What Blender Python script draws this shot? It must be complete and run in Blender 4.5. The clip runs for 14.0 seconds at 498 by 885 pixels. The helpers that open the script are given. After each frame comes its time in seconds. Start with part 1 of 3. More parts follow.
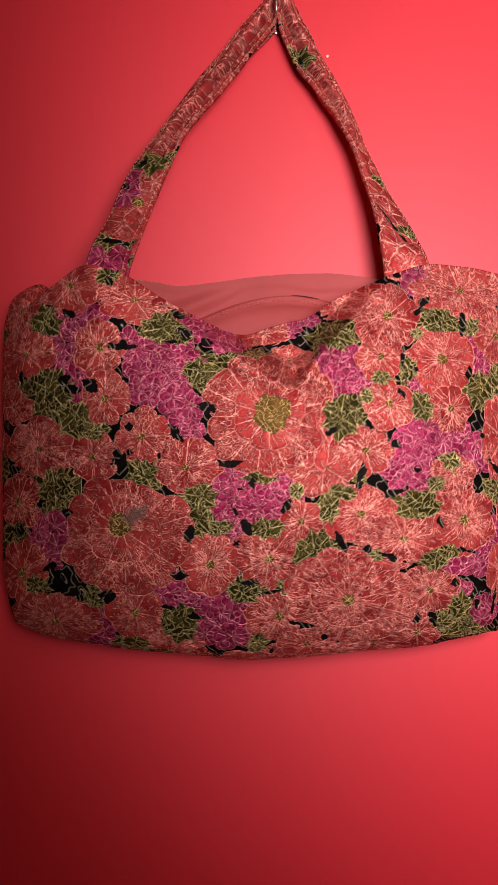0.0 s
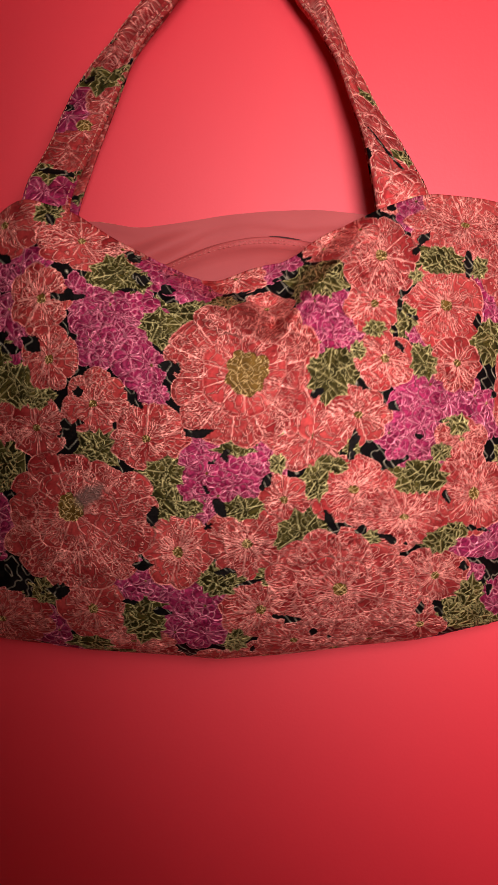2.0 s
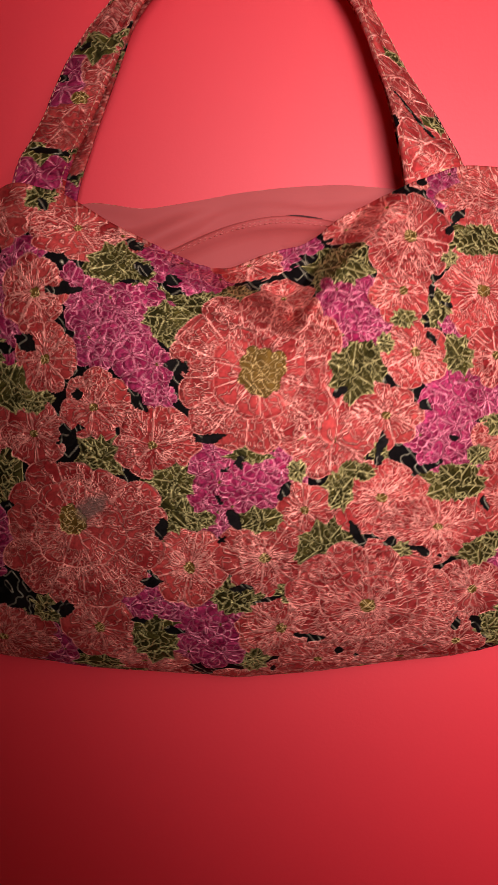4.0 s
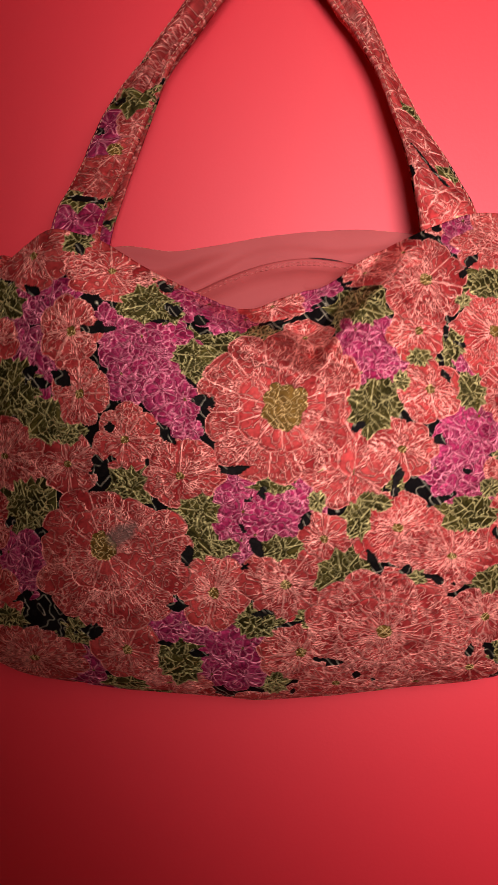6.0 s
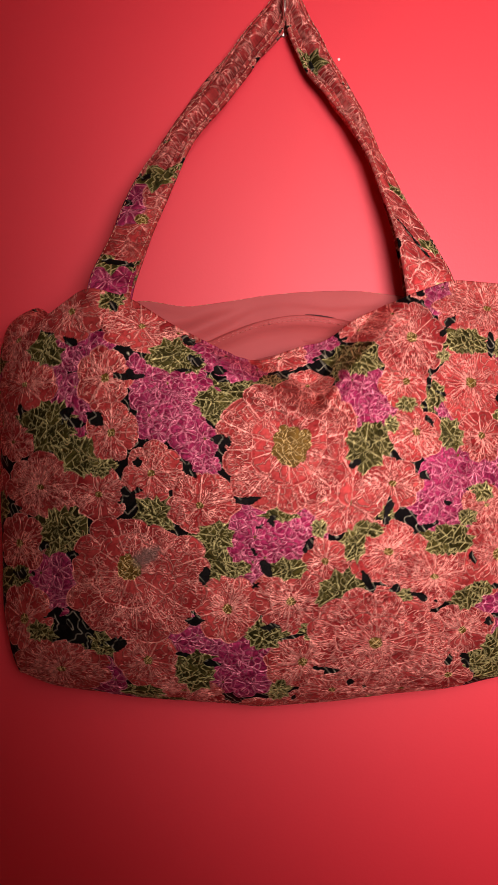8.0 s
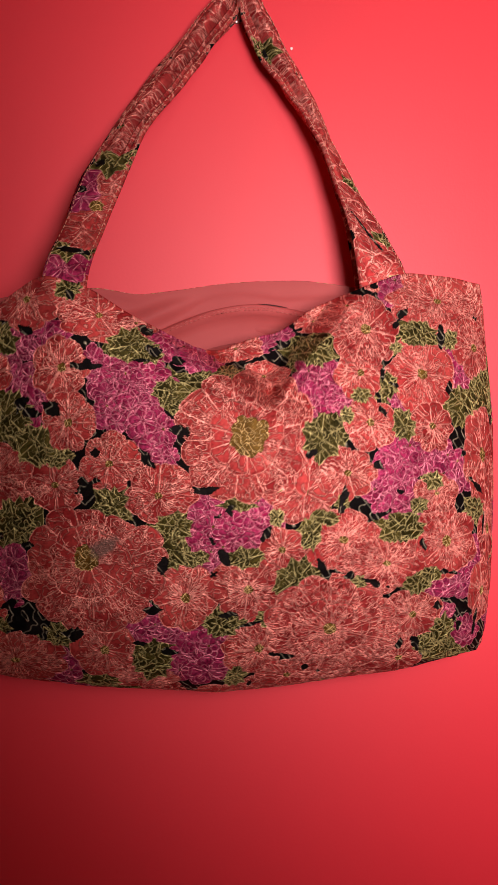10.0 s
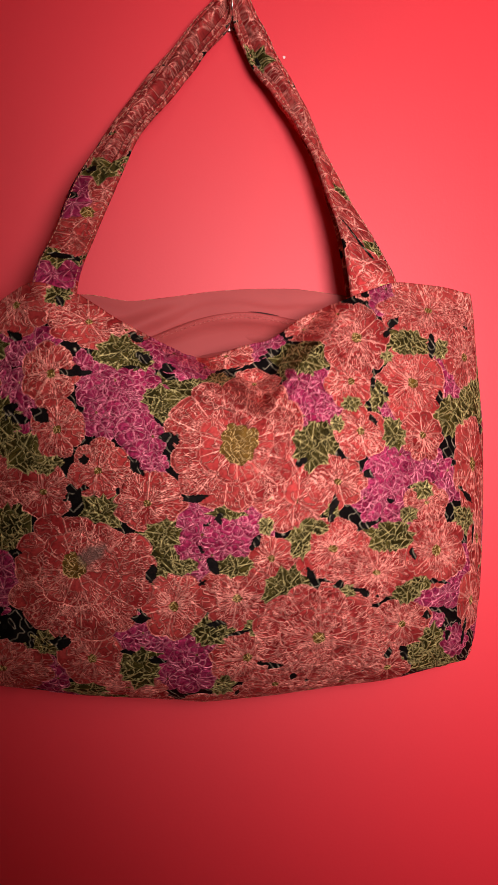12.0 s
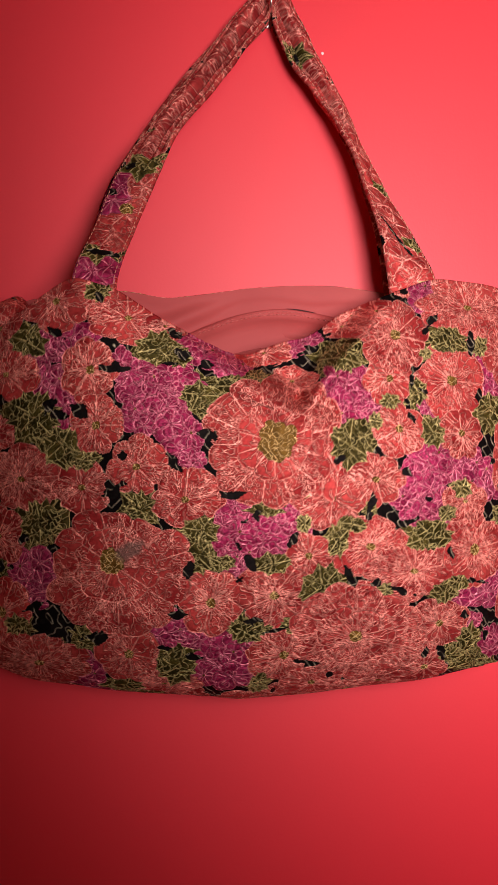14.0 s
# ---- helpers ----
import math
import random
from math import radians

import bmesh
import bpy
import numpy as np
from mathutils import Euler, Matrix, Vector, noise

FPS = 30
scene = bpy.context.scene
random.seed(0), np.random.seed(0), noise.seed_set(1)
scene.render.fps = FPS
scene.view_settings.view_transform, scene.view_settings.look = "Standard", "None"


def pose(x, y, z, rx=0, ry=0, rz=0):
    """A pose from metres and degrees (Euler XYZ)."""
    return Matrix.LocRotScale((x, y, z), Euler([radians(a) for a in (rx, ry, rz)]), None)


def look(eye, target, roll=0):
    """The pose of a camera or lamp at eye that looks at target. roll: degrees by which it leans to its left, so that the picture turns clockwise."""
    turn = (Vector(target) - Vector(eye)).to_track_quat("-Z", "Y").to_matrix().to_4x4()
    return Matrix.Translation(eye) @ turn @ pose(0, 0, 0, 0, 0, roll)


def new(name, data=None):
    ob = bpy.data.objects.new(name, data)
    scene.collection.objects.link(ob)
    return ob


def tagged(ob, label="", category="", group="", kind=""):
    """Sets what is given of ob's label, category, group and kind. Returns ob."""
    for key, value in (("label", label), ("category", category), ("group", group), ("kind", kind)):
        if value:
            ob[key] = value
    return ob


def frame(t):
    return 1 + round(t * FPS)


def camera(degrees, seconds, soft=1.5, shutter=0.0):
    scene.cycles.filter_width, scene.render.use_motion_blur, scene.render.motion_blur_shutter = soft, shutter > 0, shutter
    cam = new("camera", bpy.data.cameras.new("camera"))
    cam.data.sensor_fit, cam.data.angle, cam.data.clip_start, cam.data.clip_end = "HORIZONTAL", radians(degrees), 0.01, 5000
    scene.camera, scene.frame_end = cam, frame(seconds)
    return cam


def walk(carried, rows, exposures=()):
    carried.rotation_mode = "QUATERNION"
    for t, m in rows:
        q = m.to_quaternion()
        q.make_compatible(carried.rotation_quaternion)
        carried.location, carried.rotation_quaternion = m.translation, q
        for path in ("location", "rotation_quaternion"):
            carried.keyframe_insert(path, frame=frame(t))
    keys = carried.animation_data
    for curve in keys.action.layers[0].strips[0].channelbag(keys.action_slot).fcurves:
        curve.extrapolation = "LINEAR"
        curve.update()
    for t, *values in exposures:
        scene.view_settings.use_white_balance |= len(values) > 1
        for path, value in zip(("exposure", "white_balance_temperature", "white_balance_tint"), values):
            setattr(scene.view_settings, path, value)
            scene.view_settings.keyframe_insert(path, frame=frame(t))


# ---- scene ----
PATH = [
    (0, (0.015, -0.75, 1.305), (-0.015, 1.25, 1.301), 1.4),
    (0.5, (0.02, -0.728, 1.302), (-0.015, 1.271, 1.249), 0.8),
    (1, (0.021, -0.704, 1.293), (0.044, 1.296, 1.243), -0.2),
    (1.5, (0.022, -0.677, 1.301), (0.014, 1.321, 1.212), -0.1),
    (2, (0.024, -0.653, 1.304), (0.02, 1.346, 1.225), 0.3),
    (2.5, (0.017, -0.623, 1.311), (-0.029, 1.374, 1.211), 0.3),
    (2.7, (0.018, -0.616, 1.314), (-0.003, 1.379, 1.186), 0.2),
    (4.8, (0.036, -0.601, 1.324), (-0.072, 1.39, 1.169), -0.6),
    (5, (0.033, -0.602, 1.323), (-0.075, 1.39, 1.187), -0.4),
    (5.5, (0.035, -0.612, 1.324), (-0.065, 1.382, 1.212), -0.7),
    (6, (0.03, -0.628, 1.326), (-0.083, 1.367, 1.241), -0.2),
    (6.5, (0.021, -0.657, 1.328), (-0.079, 1.339, 1.27), 0.4),
    (7, (0.013, -0.687, 1.326), (-0.06, 1.311, 1.308), 0.7),
    (7.2, (0.013, -0.699, 1.328), (-0.063, 1.299, 1.322), 0.3),
    (9.3, (-0.042, -0.708, 1.331), (0.079, 1.287, 1.272), 1.0),
    (9.5, (-0.035, -0.707, 1.334), (0.089, 1.288, 1.256), 0.8),
    (10, (-0.03, -0.709, 1.338), (0.141, 1.283, 1.28), 0.5),
    (10.5, (-0.022, -0.708, 1.338), (0.179, 1.281, 1.266), 0.7),
    (11, (-0.023, -0.707, 1.336), (0.155, 1.284, 1.295), 0.8),
    (11.5, (-0.023, -0.706, 1.337), (0.162, 1.285, 1.296), 0.6),
    (12, (-0.029, -0.707, 1.338), (0.162, 1.284, 1.298), 0.9),
    (12.5, (-0.032, -0.706, 1.338), (0.142, 1.286, 1.287), 1.0),
    (13, (-0.037, -0.704, 1.338), (0.12, 1.289, 1.283), 1.3),
    (13.5, (-0.039, -0.703, 1.338), (0.113, 1.29, 1.282), 1.3),
    (14, (-0.038, -0.705, 1.336), (0.098, 1.29, 1.294), 1.2),
]
cam = camera(31.4, 14.0, soft=1.5)
walk(cam, [(t, look(eye, target, roll)) for t, eye, target, roll in PATH], exposures=[(0, 0.0, 6500, 10), (5, -.03, 6500, 10), (7.2, .04, 6500, 10), (9.3, .02, 6800, 13.5), (11, -.1, 6800, 13.5), (12.5, -.1, 6800, 13.5), (14, .02, 6800, 13.5)])

# ---- light: one shaded lamp at the right, a weak warm fill light added behind
world = bpy.data.worlds.new("world")
world.use_nodes = True
world.node_tree.nodes["Background"].inputs[0].default_value = (1, .8, .65, 1)
world.node_tree.nodes["Background"].inputs[1].default_value = .02
scene.world = world

lamp_data = bpy.data.lights.new("bedside_lamp_light", "SPOT")
lamp_data.energy, lamp_data.shadow_soft_size = 62, .13
lamp_data.spot_size, lamp_data.spot_blend = radians(101), 1.0
lamp_data.color = (1, .80, .84)
new("bedside_lamp_light", lamp_data).matrix_world = look((.18, -.95, 1.41), (.52, 0, 1.50))

# unseen light, added to lift the dark wall corner and the shadows
fill_data = bpy.data.lights.new("fill_light", "POINT")
fill_data.energy, fill_data.shadow_soft_size, fill_data.color = 11, .25, (1, .78, .70)
new("fill_light", fill_data).location = (.5, -2.1, 2.2)

# ---- materials
def material(name, rough=.5, metal=0.0, colour=(.5, .5, .5)):
    m = bpy.data.materials.new(name)
    m.use_nodes = True
    b = m.node_tree.nodes["Principled BSDF"]
    b.inputs["Base Color"].default_value = (*colour, 1)
    b.inputs["Roughness"].default_value, b.inputs["Metallic"].default_value = rough, metal
    return m, m.node_tree, b


def grain(tree, bsdf, scale, strength, distance, detail=3, two=None):
    """Noise relief at one or two sizes."""
    co = tree.nodes.new("ShaderNodeTexCoord")
    last = None
    for sc, st in ((scale, strength),) + ((two,) if two else ()):
        n = tree.nodes.new("ShaderNodeTexNoise")
        n.inputs["Scale"].default_value, n.inputs["Detail"].default_value = sc, detail
        tree.links.new(co.outputs["Object"], n.inputs["Vector"])
        bump = tree.nodes.new("ShaderNodeBump")
        bump.inputs["Strength"].default_value, bump.inputs["Distance"].default_value = st, distance
        tree.links.new(n.outputs["Fac"], bump.inputs["Height"])
        if last:
            tree.links.new(last.outputs["Normal"], bump.inputs["Normal"])
        last = bump
    tree.links.new(last.outputs["Normal"], bsdf.inputs["Normal"])
    return co


def mottled(tree, bsdf, co, scale, a, b, detail=4):
    n = tree.nodes.new("ShaderNodeTexNoise")
    n.inputs["Scale"].default_value, n.inputs["Detail"].default_value = scale, detail
    tree.links.new(co.outputs["Object"], n.inputs["Vector"])
    mix = tree.nodes.new("ShaderNodeMix")
    mix.data_type = "RGBA"
    mix.inputs["A"].default_value, mix.inputs["B"].default_value = (*a, 1), (*b, 1)
    tree.links.new(n.outputs["Fac"], mix.inputs["Factor"])
    tree.links.new(mix.outputs["Result"], bsdf.inputs["Base Color"])


wall_paint, tr, bs = material("red_wall_paint", .54)
mottled(tr, bs, grain(tr, bs, 420, .10, .0006, 3, (60, .06)), 7, (.69, .0155, .030), (.73, .0185, .035))
bs.inputs["Specular IOR Level"].default_value = .72
plaster, tr, bs = material("warm_white_plaster", .8)
mottled(tr, bs, grain(tr, bs, 200, .1, .001), 5, (.5, .42, .36), (.56, .48, .41))
boards, tr, bs = material("brown_floor_boards", .5)
mottled(tr, bs, grain(tr, bs, 60, .1, .001), 9, (.16, .09, .05), (.24, .14, .08))
satin, tr, bs = material("salmon_lining_satin", .66)
mottled(tr, bs, grain(tr, bs, 900, .08, .0003, 2, (35, .25)), 30, (.38, .070, .066), (.45, .088, .082))
bs.inputs["Specular IOR Level"].default_value = .25
thread, tr, bs = material("salmon_thread", .6, colour=(.46, .11, .09))
grain(tr, bs, 2500, .3, .0002)
gold_thread, tr, bs = material("pale_gold_thread", .55, .1, (.56, .27, .18))
grain(tr, bs, 2500, .3, .0002)
# dark colour that stands for the shade inside the pocket's gap
slit_shade, tr, bs = material("painted_slit_shade", .9, colour=(.05, .012, .012))
steel, tr, bs = material("steel_wire", .28, 1.0, (.72, .66, .60))
grain(tr, bs, 300, .05, .0002)
chip, tr, bs = material("white_paint_chip", .6, colour=(.82, .76, .72))

brocade, tr, bs = material("floral_brocade", .5)
col = tr.nodes.new("ShaderNodeAttribute")
col.attribute_name = "weave"
tr.links.new(col.outputs["Color"], bs.inputs["Base Color"])
sheen = tr.nodes.new("ShaderNodeMapRange")
sheen.inputs["To Min"].default_value, sheen.inputs["To Max"].default_value = .64, .55
tr.links.new(col.outputs["Alpha"], sheen.inputs["Value"])
tr.links.new(sheen.outputs["Result"], bs.inputs["Roughness"])
grain(tr, bs, 1700, .25, .00025, 2, (600, .15))
metal = tr.nodes.new("ShaderNodeMapRange")
metal.inputs["To Min"].default_value, metal.inputs["To Max"].default_value = .58, .72
tr.links.new(col.outputs["Alpha"], metal.inputs["Value"])
tr.links.new(metal.outputs["Result"], bs.inputs["Metallic"])
gloss = tr.nodes.new("ShaderNodeMapRange")
gloss.inputs["To Min"].default_value, gloss.inputs["To Max"].default_value = .04, .32
tr.links.new(col.outputs["Alpha"], gloss.inputs["Value"])
tr.links.new(gloss.outputs["Result"], bs.inputs["Specular IOR Level"])
emboss = tr.nodes.new("ShaderNodeBump")
emboss.inputs["Strength"].default_value, emboss.inputs["Distance"].default_value = .8, .00045
tr.links.new(col.outputs["Alpha"], emboss.inputs["Height"])
tr.links.new(bs.inputs["Normal"].links[0].from_socket, emboss.inputs["Normal"])
tr.links.new(emboss.outputs["Normal"], bs.inputs["Normal"])


# ---- mesh helpers
def attach(ob, parent):
    ob.parent = parent
    if parent.type == "EMPTY":
        ob.matrix_parent_inverse = Matrix.Translation(parent.location).inverted()


def part(name, bm, mat, parent=None, label=""):
    me = bpy.data.meshes.new(name)
    bm.to_mesh(me)
    bm.free()
    me.materials.append(mat)
    me.polygons.foreach_set("use_smooth", [True] * len(me.polygons))
    ob = new(name, me)
    if parent:
        attach(ob, parent)
    return tagged(ob, label)


def sheet(name, P, mat, parent=None, label="", colours=None, closed=False):
    """A smooth quad sheet from an array of places (rows, columns, 3); closed: the columns run round."""
    nv, nu = P.shape[:2]
    idx = np.arange(nv * nu).reshape(nv, nu)
    if closed:
        idx = np.concatenate([idx, idx[:, :1]], 1)
    quads = np.stack([idx[:-1, :-1], idx[:-1, 1:], idx[1:, 1:], idx[1:, :-1]], -1).reshape(-1, 4)
    me = bpy.data.meshes.new(name)
    me.vertices.add(nv * nu)
    me.vertices.foreach_set("co", np.ascontiguousarray(P, np.float32).ravel())
    me.loops.add(quads.size)
    me.loops.foreach_set("vertex_index", quads.astype(np.int32).ravel())
    me.polygons.add(len(quads))
    me.polygons.foreach_set("loop_start", np.arange(0, quads.size, 4, dtype=np.int32))
    me.polygons.foreach_set("use_smooth", np.ones(len(quads), bool))
    me.update(calc_edges=True)
    if colours is not None:
        at = me.color_attributes.new("weave", "FLOAT_COLOR", "POINT")
        at.data.foreach_set("color", np.ascontiguousarray(colours, np.float32).ravel())
    me.materials.append(mat)
    ob = new(name, me)
    if parent:
        attach(ob, parent)
    return tagged(ob, label)


def slab(name, a, b, mat, label, category):
    bm = bmesh.new()
    bmesh.ops.create_cube(bm, size=1)
    for v in bm.verts:
        v.co = [(a[k] + b[k]) / 2 + v.co[k] * (b[k] - a[k]) for k in range(3)]
    me = bpy.data.meshes.new(name)
    bm.to_mesh(me)
    bm.free()
    me.materials.append(mat)
    return tagged(new(name, me), label, category, kind="structure")


def normals(P):
    du, dv = np.gradient(P, axis=1), np.gradient(P, axis=0)
    n = np.cross(du, dv)
    return n / (np.linalg.norm(n, axis=2, keepdims=True) + 1e-12)


def stitches(name, places, mat, parent, length=.0026, thick=.0004, label=""):
    """A row of sewn stitches: a short spindle at every place (point, direction)."""
    bm = bmesh.new()
    for c, d in places:
        c, d = Vector(c), Vector(d).normalized()
        a = d.cross(Vector((0, 1, 0))).normalized()
        b = d.cross(a)
        ring = [[bm.verts.new(c + d * length * k + (a * math.cos(w) + b * math.sin(w)) * thick * f)
                 for w in (0, 1.26, 2.51, 3.77, 5.03)] for k, f in ((-.5, .4), (-.25, 1), (.25, 1), (.5, .4))]
        for r0, r1 in zip(ring, ring[1:]):
            for k in range(5):
                bm.faces.new((r0[k], r0[(k + 1) % 5], r1[(k + 1) % 5], r1[k]))
        bm.faces.new(ring[0][::-1])
        bm.faces.new(ring[-1])
    return part(name, bm, mat, parent, label)


def curve(x, knots):
    """Smooth curve through a few knots (x, value): linear, then averaged over 1.6 cm."""
    kx, kv = zip(*knots)
    return sum(np.interp(x + d, kx, kv) for d in (-.008, -.004, 0, .004, .008)) / 5


def hash01(ix, iy, iz):
    """Repeatable pseudo-random numbers 0..1 for whole-number lattice points."""
    n = (ix * 374761393 + iy * 668265263 + iz * 1274126177) & 0xFFFFFFFF
    n = ((n ^ (n >> 13)) * 1103515245) & 0xFFFFFFFF
    n = ((n ^ (n >> 16)) * 2654435761) & 0xFFFFFFFF
    return (n & 0xFFFFFF) / float(0xFFFFFF)


def field(x, y, z):
    """Smooth lattice noise, -1..1, on arrays."""
    x, y, z = np.broadcast_arrays(np.asarray(x, float), np.asarray(y, float), np.asarray(z, float))
    ix, iy, iz = (np.floor(a).astype(np.int64) for a in (x, y, z))
    fx, fy, fz = x - ix, y - iy, z - iz
    fx, fy, fz = (f * f * f * (f * (f * 6 - 15) + 10) for f in (fx, fy, fz))
    out = 0
    for a in (0, 1):
        for b in (0, 1):
            for c in (0, 1):
                w = (fx if a else 1 - fx) * (fy if b else 1 - fy) * (fz if c else 1 - fz)
                out = out + w * hash01(ix + a, iy + b, iz + c)
    return out * 2 - 1


def ramp(a, lo, hi):
    t = np.clip((a - lo) / (hi - lo), 0, 1)
    return t * t * (3 - 2 * t)


# ---- the bag's shape: outline curves in metres (height z against x, or x against z)
LEFT = [(1.132, -.160), (1.144, -.170), (1.165, -.181), (1.203, -.188), (1.309, -.190), (1.39, -.190), (1.45, -.178)]
RIGHT = [(1.132, .178), (1.146, .195), (1.168, .208), (1.21, .212), (1.275, .213), (1.339, .212), (1.395, .206), (1.43, .203), (1.447, .199)]
BOTTOM = [(-.19, 1.158), (-.178, 1.151), (-.165, 1.146), (-.13, 1.142), (-.10, 1.1385), (-.075, 1.1375), (-.052, 1.1365), (.004, 1.133), (.06, 1.137), (.12, 1.144), (.154, 1.147), (.21, 1.161)]
FRONT_TOP = [(-.19, 1.397), (-.174, 1.393), (-.157, 1.406), (-.125, 1.431), (-.092, 1.4235), (-.059, 1.4045), (-.015, 1.384),
             (0, 1.381), (.028, 1.393), (.05, 1.398), (.071, 1.416), (.11, 1.431), (.144, 1.4436), (.189, 1.442), (.21, 1.438)]
BACK_TOP = [(-.19, 1.400), (-.17, 1.425), (-.14, 1.430), (-.094, 1.437), (-.06, 1.432), (-.025, 1.437), (.005, 1.442),
            (.038, 1.445), (.075, 1.446), (.104, 1.443), (.15, 1.436), (.21, 1.425)]
FOLD = [(-.19, 1.50), (-.10, 1.46), (-.06, 1.405), (0, 1.371), (.037, 1.350), (.055, 1.377), (.10, 1.425), (.13, 1.46), (.21, 1.50)]
RIM = .050          # distance of the side seams from the wall


def outline(u, v, top):
    xc = -.189 + .398 * (u + 1) / 2
    z = curve(xc, BOTTOM) + (curve(xc, top) - curve(xc, BOTTOM)) * v
    xl, xr = curve(z, LEFT), curve(z, RIGHT)
    return xl + (xr - xl) * (u + 1) / 2, z


def front_surface(nu, nv):
    """Places of the front panel (nv, nu, 3) and its lengths along the cloth (s across, t upwards)."""
    p, q = np.meshgrid(np.linspace(-1, 1, nu), np.linspace(0, 1, nv))
    u, v = np.sin(1.45 * p) / math.sin(1.45), (1 - np.cos(1.9 * q)) / (1 - math.cos(1.9))
    w = -1 + 1.7 * v
    x, z = outline(u, v, FRONT_TOP)
    bulge = np.sqrt(np.clip(1 - np.abs(u) ** np.where(u < 0, 1.75, 2.2), 0, 1)) * np.sqrt(np.clip(1 - np.abs(w) ** 2.4, 0, 1))
    plain = np.stack([x, -RIM - .064 * bulge, z], -1)
    h = RIM + .064 * bulge - .20 * x * ramp(v, .45, 1.0) * np.sqrt(np.clip(1 - u * u, 0, 1))
    above = z - curve(x, FOLD)
    inner = ramp(-np.abs(x - .03), -.10, -.05)
    h -= .019 * ramp(above, -.004, .015) * inner                      # the mouth sags inwards
    h += .005 * np.exp(-((above + .011) / .009) ** 2) * inner        # rolled lip under it
    h -= .015 * np.exp(-((x - .037) ** 2 + (z - 1.353) ** 2) / .0060 ** 2)
    h -= .0040 * np.exp(-((z - curve(x, FOLD)) / .0045) ** 2) * ramp(-np.abs(x - .050), -.040, -.01)
    soft = np.clip(bulge * 1.5, 0, 1)
    h += soft * (.0032 * field(x * 13, z * 13, 3.3) + .0016 * field(x * 31, z * 31, 7.1) + .0006 * field(x * 80, z * 80, 1.7))
    h += .004 * soft * np.exp(-((x + .105 + .3 * (z - 1.40)) / .012) ** 2) * ramp(z, 1.36, 1.43)
    P = np.stack([x, -h, z], -1)
    ds = np.linalg.norm(np.diff(plain, axis=1), axis=2)
    s = np.concatenate([np.zeros((nv, 1)), np.cumsum(ds, 1)], 1)
    mid = nu // 2
    s = s - s[:, mid:mid + 1] + P[:, mid:mid + 1, 0]
    dt = np.linalg.norm(np.diff(plain, axis=0), axis=2)
    t = np.concatenate([np.zeros((1, nu)), np.cumsum(dt, 0)], 0)
    row = int(nv * .5)
    t = t - t[row:row + 1] + P[row:row + 1, :, 2]
    return P, s, t


# ---- woven motifs of the front cloth, in millimetres across and up from the panel's middle: place, half width, half height
GREAT_BLOOMS = [
    (16, 23, 46, 42), (-86, -67, 51, 43), (84, -113, 51, 41),
]
CORAL_BLOOMS_A = [
    (-140, 116, 29, 21), (-88, 106, 27, 18), (-192, 98, 22, 18), (-180, 66, 31, 19), (-112, 70, 19, 21), (-106, 33, 19, 20), (-76, 6, 22, 19),
    (-41, -15, 25, 20), (-161, -5, 36, 22), (-114, -9, 21, 18), (-189, 26, 20, 13), (-179, -46, 25, 22), (-172, -101, 24, 28), (-142, -139, 39, 25),
    (-77, -127, 22, 25), (61, -12, 26, 22), (94, 0, 21, 18), (90, -46, 27, 22), (45, -52, 16, 16), (-21, -86, 22, 24), (22, -80, 27, 23),
    (123, -64, 35, 21), (172, -50, 27, 27), (145, -104, 24, 20),
]
CORAL_BLOOMS_B = [
    (113, 35, 20, 19), (109, 70, 19, 18), (116, 102, 27, 27), (158, 70, 28, 27), (178, 125, 40, 23), (209, 91, 21, 22), (162, 33, 18, 17),
    (209, 12, 21, 35), (163, -15, 20, 14), (214, -43, 12, 27), (207, -90, 14, 25), (14, 88, 22, 11), (35, 67, 19, 12), (31, -126, 26, 24),
    (53, -154, 22, 19), (137, -142, 19, 20), (79, 109, 19, 10), (-60, 102, 17, 10), (104, -157, 27, 15), (53, 25, 17, 38), (91, -84, 26, 13),
    (-52, -155, 26, 13), (-162, -160, 17, 8),
]
CORAL_BLOOMS_C = [(103, 119, 14, 9), (87, 118, 13, 6)]
PURPLE_FLORETS_A = [
    (-77, 62, 20, 18), (-52, 56, 22, 20), (-72, 40, 21, 14), (-46, 28, 18, 19), (-37, 8, 10, 10), (-91, 76, 9, 11), (-35, 89, 19, 13),
    (-13, 78, 19, 10), (-57, 69, 23, 10), (-146, 84, 26, 11), (-125, 92, 19, 13), (-144, 63, 22, 13), (-129, 45, 11, 18), (134, 10, 24, 18),
    (163, 13, 23, 14), (125, -13, 23, 18), (144, -18, 17, 13), (112, -5, 12, 12), (186, 0, 17, 16), (76, 66, 24, 18), (71, 52, 22, 13),
    (93, 48, 13, 9), (144, 131, 16, 15), (158, 114, 6, 8),
]
PURPLE_FLORETS_B = [
    (188, 73, 15, 20), (140, 52, 12, 9), (1, -25, 21, 18), (28, -34, 22, 17), (-9, -39, 15, 15), (9, -46, 18, 11), (35, -27, 13, 11),
    (-4, -63, 11, 12), (-50, -105, 16, 16), (-28, -112, 20, 10), (-14, -136, 25, 28), (4, -120, 18, 14), (-148, -70, 25, 19), (-154, -88, 22, 11),
    (-110, -145, 17, 22), (37, 92, 10, 8), (51, 100, 11, 6), (195, -65, 23, 16), (183, -82, 28, 13), (160, -85, 11, 9), (171, -105, 13, 9),
    (192, -122, 13, 16),
]
